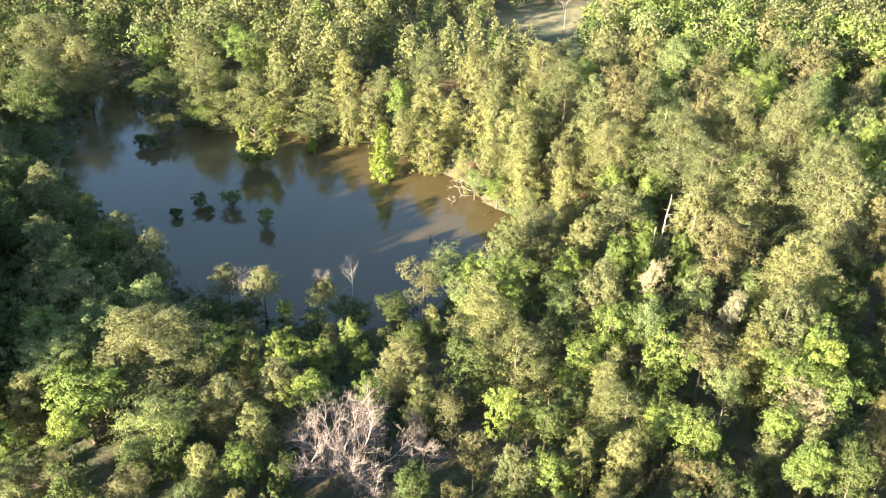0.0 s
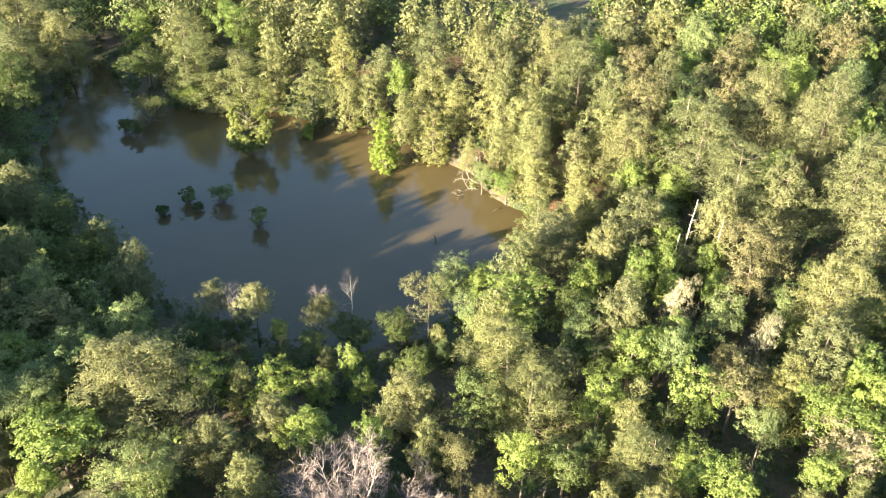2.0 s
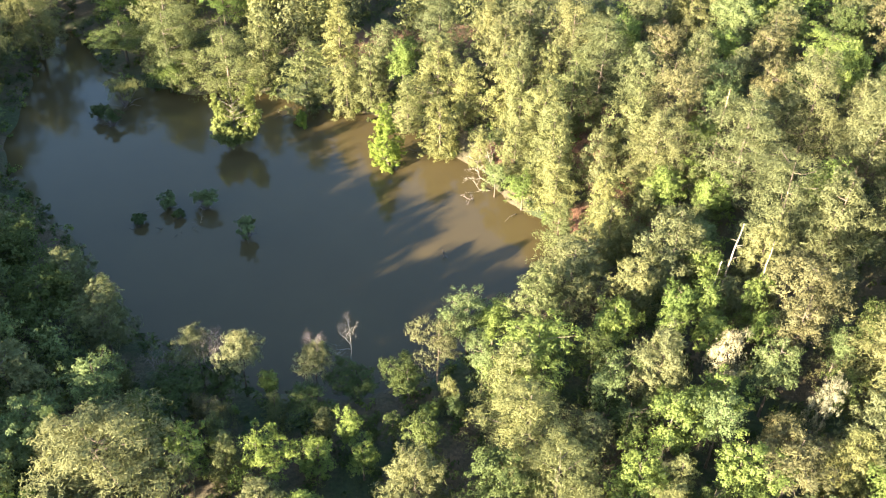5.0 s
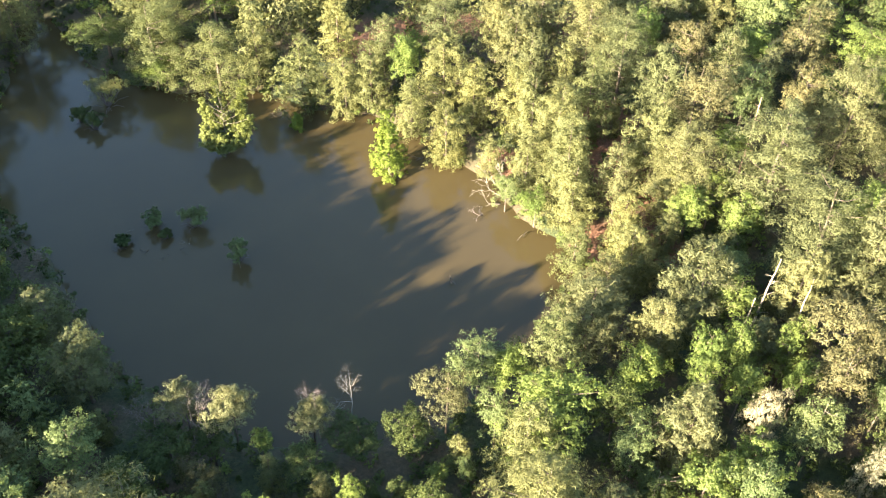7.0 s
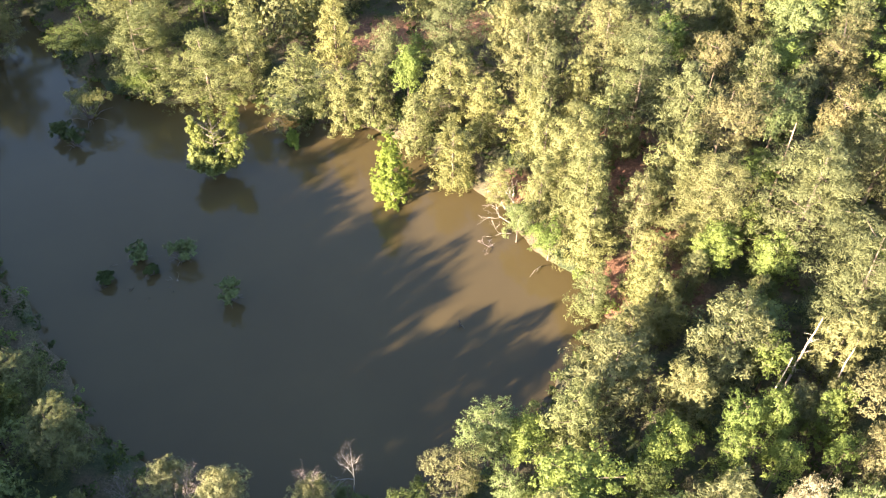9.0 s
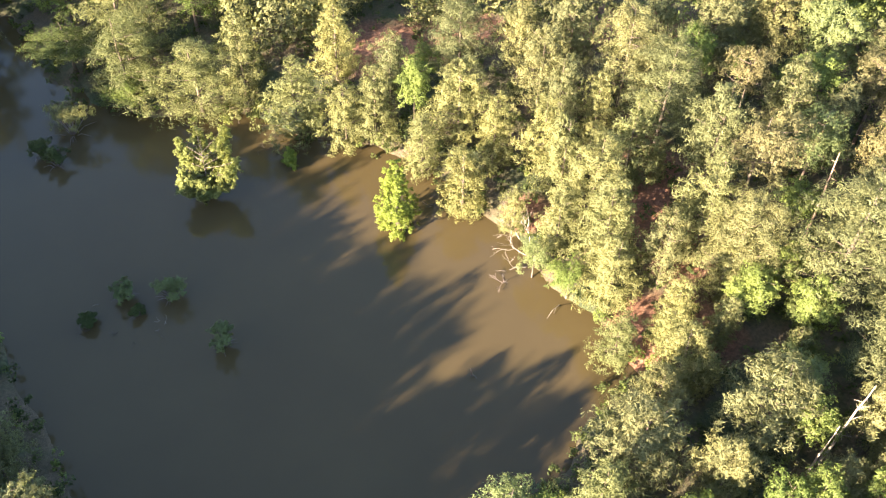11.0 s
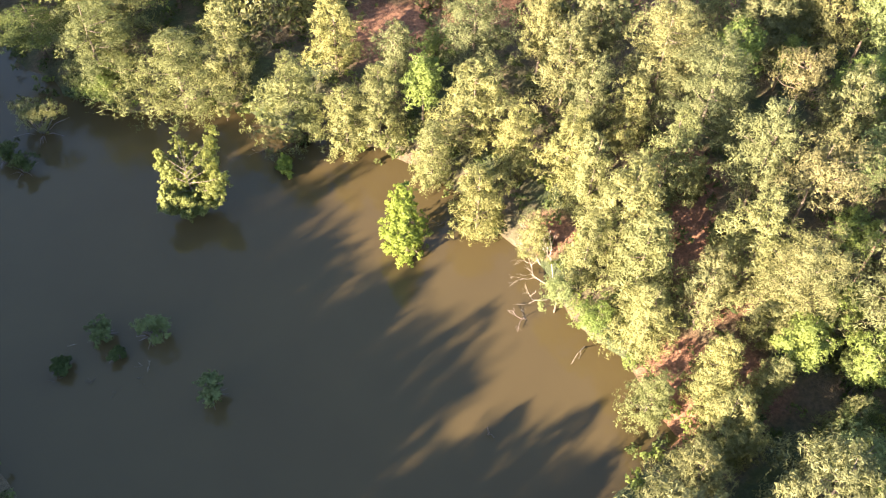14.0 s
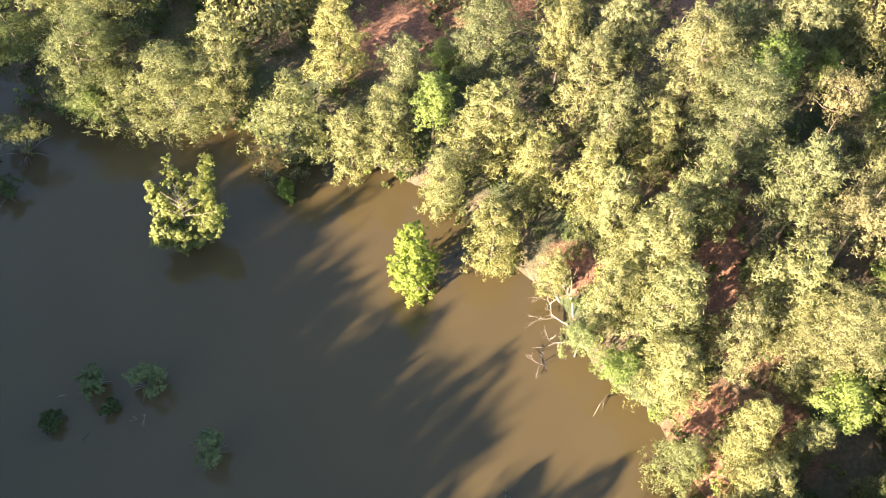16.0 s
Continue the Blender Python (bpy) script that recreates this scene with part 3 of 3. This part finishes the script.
def bare_tree(x, y, h, seed, label, material=GREYWOOD, depth=5, forks=3, foot=0.0, spread_=0.42, girth=0.009, stems=1):
    """A leafless tree: a stem of foot metres, then forks upon forks."""
    rng, pieces = np.random.default_rng(seed), []
    top = np.array([0.04 * foot, 0.02 * foot, foot - 0.4])
    if foot:
        pieces.append(tube([(0, 0, -0.5), top * 0.5 + (0.1, 0, 0), top], [0.14, 0.11, 0.08], 5))
    for way in ((0.05, 0.02, 1.0), (-0.35, 0.1, 0.9), (0.3, -0.15, 0.9))[:stems]:
        boughs(rng, top, np.array(way), (h - foot) * 0.34, max(0.04, (h - foot) * girth), depth, forks, pieces, spread_, 0.14)
    ob = new("bare_tree")
    ob.matrix_basis = pose(x, y, float(ground_height(x, y)))
    part("branchwork", joined(pieces), material, ob)
    PLANTED.append((x, y, h * 0.25))
    return tagged(ob, label, "tree", "leafless trees")


def fan_tree(x, y, reach, high, limbs, seed, label):
    """A leafless tree that opens in a fan of limbs from a low foot: pale limbs, finer branches, a haze of twigs."""
    rng = np.random.default_rng(seed)
    ob = new("bare_tree")
    ob.matrix_basis = pose(x, y, float(ground_height(x, y)))
    part("trunk", tube([(0, 0, -0.4), (0.05, 0, 0.5), (0.1, 0.05, 1.3)], [0.04 * reach, 0.034 * reach, 0.028 * reach], 8), PALEWOOD, ob, smooth=True)
    twigs = []

    def bough(start, way, length, girth, sag):
        """A curved bough; gives back its path."""
        path, p, w = [np.array(start, float)], np.array(start, float), np.array(way, float)
        for _ in range(5):
            w = w + rng.normal(size=3) * 0.13 + (0, 0, sag)
            w /= np.linalg.norm(w)
            p = p + w * length / 5
            path.append(p)
        return np.array(path), [girth * (1 - 0.16 * k) for k in range(6)]

    def side_ways(path, count):
        for k in range(count):
            u = 0.7 + 4.2 * (k + rng.random() * 0.8) / count
            i = min(int(u), 4)
            at, along = path[i] + (path[i + 1] - path[i]) * (u - i), path[i + 1] - path[i]
            along = along / np.linalg.norm(along)
            across = np.cross(along, rng.normal(size=3))
            across /= np.linalg.norm(across) + 1e-9
            w = along * 0.75 + across * 0.75 + np.array((0, 0, 0.22))
            yield u, at, w / np.linalg.norm(w)

    for k in range(limbs):
        a = 6.283 * (k + 0.5 * rng.random()) / limbs
        lift = (0.45, 0.95, 1.9)[k % 3] * (0.85 + 0.3 * rng.random())
        w = np.array([math.cos(a), math.sin(a), lift])
        w /= np.linalg.norm(w)
        length = reach * (0.85 + 0.25 * rng.random()) * (1 if lift < 1.4 else high / reach)
        path, radii = bough((0.05, 0, 0.4 + 0.9 * rng.random()), w, length, 0.0095 * reach, 0.05)
        pieces = [tube(path, radii, 6)]
        for u, at, way in side_ways(path, 9):
            q, g = bough(at, way, length * (0.5 - 0.055 * u), 0.005 * reach, 0.03)
            pieces.append(tube(q, g, 4))
            for u2, at2, way2 in side_ways(q, 6):
                q2, g2 = bough(at2, way2, length * 0.17, 0.0034 * reach, 0.03)
                twigs.append(tube(q2[::2], g2[::2], 3))
                for _, at3, way3 in side_ways(q2, 4):
                    twigs.append(tube([at3, at3 + way3 * 0.05 * reach, at3 + way3 * 0.1 * reach + (0, 0, 0.05)], [0.02, 0.016, 0.01], 3))
        part("limb", joined(pieces), PALEWOOD, ob, smooth=True)
    part("branchwork", joined(twigs), GREYWOOD, ob, "pinkish grey haze of fine twigs")
    PLANTED.append((x, y, reach * 0.8))
    return tagged(ob, label, "tree", "leafless trees")


fan_tree(8.0, -82.0, 8.6, 9.0, 15, 21, "leafless pale grey tree with a wide fan of fine twigs")
fan_tree(16.4, -80.0, 3.6, 5.5, 7, 22, "small leafless grey tree beside a larger bare one")
bare_tree(5.8, -50.2, 12.4, 23, "thin dead tree with bleached twigs on the dam", DEADWOOD, 5, 3, 6.5, 0.85)
bare_tree(1.8, -51.4, 11.5, 24, "thin dead tree with bleached twigs on the dam", GREYWOOD, 5, 3, 6.0, 0.55)
bare_tree(-9.0, -53.5, 11.0, 25, "pinkish grey leafless tree between green crowns on the dam", GREYWOOD, 5, 3, 3.0, 0.45)
bare_tree(-13.5, -53.0, 9.5, 26, "pinkish grey leafless tree leaning over the dam", GREYWOOD, 5, 3, 2.0, 0.5)
bare_tree(-17.0, -50.0, 7.0, 27, "grey leafless thicket at the foot of the dam", GREYWOOD, 5, 3, 0.0, 0.6)
bare_tree(27.5, -83.0, 7.0, 28, "reddish grey leafless shrub in the wood", GREYWOOD, 5, 3, 0.0, 0.55)


bare_tree(55.0, 88.0, 12.0, 29, "leafless grey tree at the edge of the dry clearing", GREYWOOD, 5, 3, 3.0, 0.45)


def snag(x, y, top, girth, label, seed, material=DEADWOOD, stubs=12):
    """A dead standing trunk that ends in a broken point, with stubs of branches."""
    rng = np.random.default_rng(seed)
    base, top = np.array([0, 0, -0.5]), np.array(top, float)
    path = [base + (top - base) * k + rng.normal(size=3) * 0.06 for k in np.linspace(0, 1, 8)]
    ob = new("dead_tree")
    ob.matrix_basis = pose(x, y, float(ground_height(x, y)))
    trunk = part("trunk", tube(path, [girth * (1 - 0.75 * k) for k in np.linspace(0, 1, 8)], 8), material, ob, smooth=True)
    for _ in range(stubs):
        k = 0.35 + 0.6 * rng.random()
        s, a = base + (top - base) * k, rng.random() * 6.3
        w = np.array([math.cos(a), math.sin(a), 0.25])
        n = 0.3 + 1.0 * rng.random()
        part("branch_stub", tube([s, s + w * n * 0.5, s + w * n + (0, 0, -0.1 * n)], [girth * 0.25, girth * 0.17, girth * 0.07], 4), material, trunk)
    PLANTED.append((x, y, 1.0))
    return tagged(ob, label, "dead tree", "dead standing trunks")


snag(53.0, -37.0, (1.0, 0.4, 13.5), 0.2, "bleached dead pine trunk with broken branch stubs", 31)
snag(51.4, -38.0, (0.6, 0.2, 8.5), 0.16, "shorter bleached dead trunk beside a taller one", 32, stubs=5)
snag(59.0, -8.5, (1.6, 3.6, 14.0), 0.22, "leaning dead trunk with stripped reddish wood", 33, REDWOOD, 9)
snag(57.2, -39.0, (0.3, 0.6, 12.0), 0.16, "slim pale dead pine trunk in the wood", 34, stubs=4)


def fallen_branch(x, y, turn, length, seed, label, material=DEADWOOD, depth=3, forks=3, rise=0.25):
    rng, pieces = np.random.default_rng(seed), []
    boughs(rng, np.array([0, 0, -0.2]), np.array([math.cos(turn), math.sin(turn), rise]), length, 0.07, depth, forks, pieces, 0.45, 0.02)
    ob = new("dead_branch")
    ob.matrix_basis = pose(x, y, max(0.0, float(ground_height(x, y))))
    part("wood", joined(pieces), material, ob)
    return tagged(ob, label, "branch", "dead branches at the bank")


fallen_branch(25.6, -6.0, radians(150), 2.6, 41, "bleached fallen branches fanning out over the water")
fallen_branch(25.4, -7.6, radians(195), 2.3, 42, "bleached fallen branches fanning out over the water")
fallen_branch(25.8, -5.0, radians(100), 2.2, 43, "bleached upright dead stems at the bank", rise=1.0)
fallen_branch(22.5, -9.8, radians(230), 1.3, 44, "tangle of grey twigs lying in the water", GREYWOOD)
fallen_branch(24.6, -3.0, radians(120), 2.2, 47, "bleached upright dead stems at the bank", rise=0.9)
fallen_branch(29.0, -13.6, radians(230), 2.2, 45, "thin bleached stick lying in the water", depth=1, forks=2)
fallen_branch(-25.4, -13.6, radians(195), 3.0, 46, "pale bare limb lying in the water", depth=1, forks=2, rise=0.08)
fallen_branch(14.2, 4.5, radians(220), 1.8, 48, "dark twigs hanging into the water", WETWOOD)
fallen_branch(-10.0, 16.5, radians(230), 1.6, 49, "dark twigs hanging into the water", WETWOOD)

for k, (x, y, turn) in enumerate(((-26.8, -17.4, 215), (-24.0, -17.2, 250), (-22.3, -18.2, 285), (-20.6, -17.6, 300), (-19.0, -15.4, 260), (-18.2, -15.2, 300))):
    fallen_branch(x, y, radians(turn), 1.3, 60 + k, "dark drowned twigs among the flooded bushes", WETWOOD if k < 4 else DEADWOOD, 2, 3, 0.05)

stump = new("stump")
stump.matrix_basis = pose(17.3, -24.9, 0)
part("post", joined([tube([(0, 0, -0.6), (0.05, 0.05, 0.4), (-0.15, 0.3, 1.1)], [0.13, 0.11, 0.06], 7),
                     tube([(0.02, 0.05, 0.3), (0.35, -0.2, 0.45), (0.6, -0.5, 0.3)], [0.07, 0.05, 0.03], 5)]), WETWOOD, stump, smooth=True)
tagged(stump, "dark broken stump sticking out of the brown water", "stump")

# Young growth on both sides of the shaded track east of the pond.
plant("young", 47.0, -15.0, 9, 2.3)
plant("young", 45.6, -21.5, 9, 2.3)
plant("young", 41.5, -28.0, 8, 2.2)
plant("lime", 53.0, -16.0, 9, 2.6)
plant("oak", 55.5, -21.0, 8, 2.5)
plant("oak", 52.0, -27.0, 8, 2.4)
plant("lime", 56.5, -12.5, 7, 2.0)
plant("young", 40.0, -21.5, 7, 1.8)
plant("young", 45.2, -1.5, 6, 1.7)
plant("young", 43.0, 5.5, 7, 1.8)
plant("oak", 44.2, -9.0, 4, 1.5)

# ---- the wood between and behind ----
rng = np.random.default_rng(77)
CLEAR = [(8, -84, 6), (9, -91, 5), (17, -82, 2.5), (5, 38, 7), (20, 42, 5), (45, 43, 6), (60, 99, 16), (46, 89, 9), (39, 81, 8), (72, 106, 12), (54, 84, 10), (51, 73, 9), (49, 63, 7), (47, 54, 6), (41, -37, 2.5), (44.5, -32, 2), (47.5, -26, 1.6), (50, -20, 1.6), (44, -6, 4), (42, 1, 2.5), (45, -19, 2),
         (38, -19, 2.5), (37.5, -25, 3), (43, 9, 4), (56, -9, 3)]


def free_spot(x, y, r, slack=0.62):
    if shore_distance(x, y) < (3.0 + 0.9 * r if x < -20 and y < 30 else 1.2 + 0.35 * r):
        return False
    if any(math.hypot(x - a, y - b) < c + 0.3 * r for a, b, c in CLEAR):
        return False
    return all((x - a) ** 2 + (y - b) ** 2 > (slack * (r + c)) ** 2 for a, b, c in PLANTED)


def pick(x, y, g):
    """Kind, height and crown radius of a tree of the wood at a place."""
    if x < -28 and y > -50:
        kind, h = g.choice(["pine", "oak", "mint"], p=[0.55, 0.35, 0.1]), 12.5 + 3.5 * g.random()
    elif y < -45:
        kind, h = g.choice(["oak", "lime", "mint", "pine", "tan", "young"], p=[0.2, 0.27, 0.17, 0.12, 0.1, 0.14]), 8 + 3.5 * g.random()
        if -1 < x < 20 and y > -64:
            h *= 0.55
        elif -1 < x < 26:
            h *= 0.88
    elif x > 45:
        kind, h = g.choice(["pine", "lime", "mint", "tan", "oak"], p=[0.24, 0.38, 0.16, 0.09, 0.13] if y > -28 and x > 50 else [0.42, 0.2, 0.13, 0.12, 0.13]), 13 + 5 * g.random()
    else:
        kind, h = g.choice(["young", "pine", "lime", "oak"], p=[0.4, 0.42, 0.08, 0.1]), 12.5 + 4 * g.random()
    if x < -42 and y < 14:
        h *= 0.86
    if 5 < x < 55 and 48 < y < 100:
        h *= 0.62
    along, across = 0.755 * x + 0.656 * y, 0.755 * y - 0.656 * x
    if -25 < x < -1 and -62 < y < -45:
        h *= 0.72
    elif x < -20 and -36 < across < 40 and along < -35:
        # Height set so the shadow tip ends at a chosen edge over the pond.
        h = 0.2345 * ((3 if across > -25 else -5) - 10 * g.random() - along)
        return str(kind), h, h * (0.26 + 0.06 * g.random())
    return str(kind), h, h * (0.21 + 0.07 * g.random())


def in_view(x, y, margin):
    k = (y + 84) / 215
    return -31 - 92 * k - margin < x < 69 + 107 * k + margin


for gy_ in np.arange(-102, 30, 4.4):
    for gx_ in np.arange(-90, 130, 4.4):
        x, y = gx_ + rng.uniform(-2, 2), gy_ + rng.uniform(-2, 2)
        kind, h, r = pick(x, y, rng)
        if in_view(x, y, 6) and free_spot(x, y, r, 0.7 if y < -45 else 0.66 if x < -25 else 0.78):
            plant(kind, round(x, 1), round(y, 1), h, r)


def woods(name, spots, label):
    """Trees too many to count, as one body."""
    kinds = sorted({s[0] for s in spots})
    slots = [LEAF[k] for k in kinds]
    vs, ws, fs, idx, n = [], [], [], [], 0
    for kind, x, y, h, r, turn, variant in spots:
        z = float(ground_height(x, y))
        c, s = math.cos(turn), math.sin(turn)
        v, f, w = raw_tree(kind, variant, True)[0]
        v = v * (r / WIDE, r / WIDE, h / TALL)
        vs.append(np.stack([x + c * v[:, 0] - s * v[:, 1], y + s * v[:, 0] + c * v[:, 1], z + v[:, 2]], 1))
        ws.append(np.stack([c * w[:, 0] - s * w[:, 1], s * w[:, 0] + c * w[:, 1], w[:, 2]], 1))
        fs.append(f + n)
        idx.append(np.full(len(f), kinds.index(kind)))
        n += len(v)
    ob = new(name, mesh_from(name, np.concatenate(vs), np.concatenate(fs), slots, False, np.concatenate(idx), np.concatenate(ws)))
    return tagged(ob, label, "woodland", kind="stuff")


far = []
for lo, hi, step, swell in ((30, 115, 6.6, 1.08), (115, 215, 11.5, 1.6)):
    for gy_ in np.arange(lo, hi, step):
        for gx_ in np.arange(-190, 250, step):
            x, y = gx_ + rng.uniform(-0.4, 0.4) * step, gy_ + rng.uniform(-0.4, 0.4) * step
            kind, h, r = pick(x, y, rng)
            r *= swell
            if in_view(x, y, 14) and free_spot(x, y, r, 0.6):
                far.append((kind, x, y, h, r, rng.random() * 6.3, int(rng.integers(3))))
# Unseen pines added on the sunward side, heights set to shade the pond.
for gy_ in np.arange(-100, 20, 6.5):
    for gx_ in np.arange(-125, -40, 6.5):
        x, y = gx_ + rng.uniform(-2, 2), gy_ + rng.uniform(-2, 2)
        along, across = 0.755 * x + 0.656 * y, 0.755 * y - 0.656 * x
        h = min(24, max(12, 0.2345 * (-1 - 8 * rng.random() - along)))
        if not in_view(x, y, 5) and -23 < across < 62 and free_spot(x, y, 3.0, 0.5):
            far.append(("pine", x, y, h, 4.6, rng.random() * 6.3, int(rng.integers(3))))
            PLANTED.append((x, y, 4.6))
for gy_ in np.arange(-185, 60, 10.5):
    for gx_ in np.arange(-140, 180, 10.5):
        x, y = gx_ + rng.uniform(-3, 3), gy_ + rng.uniform(-3, 3)
        kind, h, r = pick(x, y, rng)
        if (y < -103 or not in_view(x, y, 7)) and in_view(x, max(y, -84), 45) and free_spot(x, y, r, 0.6):
            far.append((kind, x, y, h, r * (2.0 if y < -103 else 1.2), rng.random() * 6.3, int(rng.integers(3))))
# Lower storey added in the sunward wood to block low sun between trunks.
thicket = []
for gy_ in np.arange(-75, 30, 4.2):
    for gx_ in np.arange(-85, -8, 4.2):
        x, y = gx_ + rng.uniform(-1.5, 1.5), gy_ + rng.uniform(-1.5, 1.5)
        if in_view(x, y, 10) and shore_distance(x, y) > 4.5 and x + 0.5 * y < -34 and x < -24:
            thicket.append((str(rng.choice(["oak", "oak", "mint"])), x, y, (7.5 + 3 * rng.random()) * (0.75 if x < -42 else 1), 2.6, rng.random() * 6.3, int(rng.integers(3))))
woods("thicket", thicket, "dense lower storey of young broadleaf trees, added to block low sun")
woods("far_woods", far, "mixed pine and broadleaf woodland, with unseen pines added to shade the pond")

def low_mesh(v, f, w, material):
    return mesh_from("undergrowth", v, f, [material], soft=w)


# Low growth under the trees and along the banks, mostly dark to deepen shaded gaps.
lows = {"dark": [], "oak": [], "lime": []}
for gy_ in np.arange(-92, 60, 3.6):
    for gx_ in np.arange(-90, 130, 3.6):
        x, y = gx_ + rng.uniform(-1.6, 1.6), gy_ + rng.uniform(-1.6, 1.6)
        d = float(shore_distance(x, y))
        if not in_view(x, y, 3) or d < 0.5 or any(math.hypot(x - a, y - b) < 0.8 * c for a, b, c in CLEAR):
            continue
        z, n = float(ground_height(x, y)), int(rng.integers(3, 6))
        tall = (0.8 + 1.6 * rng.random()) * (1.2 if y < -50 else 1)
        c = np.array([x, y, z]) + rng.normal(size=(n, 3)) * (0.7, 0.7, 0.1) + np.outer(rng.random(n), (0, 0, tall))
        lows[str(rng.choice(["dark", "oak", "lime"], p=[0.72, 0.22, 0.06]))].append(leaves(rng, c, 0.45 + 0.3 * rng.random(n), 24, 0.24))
for a, b in zip(SHORE, np.roll(SHORE, -1, 0)):
    for k in np.arange(0, 1, 1.5 / np.linalg.norm(b - a)):
        if rng.random() < 0.3:
            continue
        x, y = a + (b - a) * k + rng.normal(size=2) * 0.9
        z, n = max(0.0, float(ground_height(x, y))), int(rng.integers(2, 6))
        c = np.array([x, y, z]) + rng.normal(size=(n, 3)) * (0.6, 0.6, 0.1) + np.outer(rng.random(n), (0, 0, 1.6))
        lows[str(rng.choice(["dark", "oak", "lime"], p=[0.3, 0.4, 0.3]))].append(leaves(rng, c, 0.35 + 0.3 * rng.random(n), 32, 0.2))
for kind, text in (("dark", "low green shrubs under the trees, coloured darker for the shade there"), ("oak", "green undergrowth under the trees"), ("lime", "fresh green saplings under the trees")):
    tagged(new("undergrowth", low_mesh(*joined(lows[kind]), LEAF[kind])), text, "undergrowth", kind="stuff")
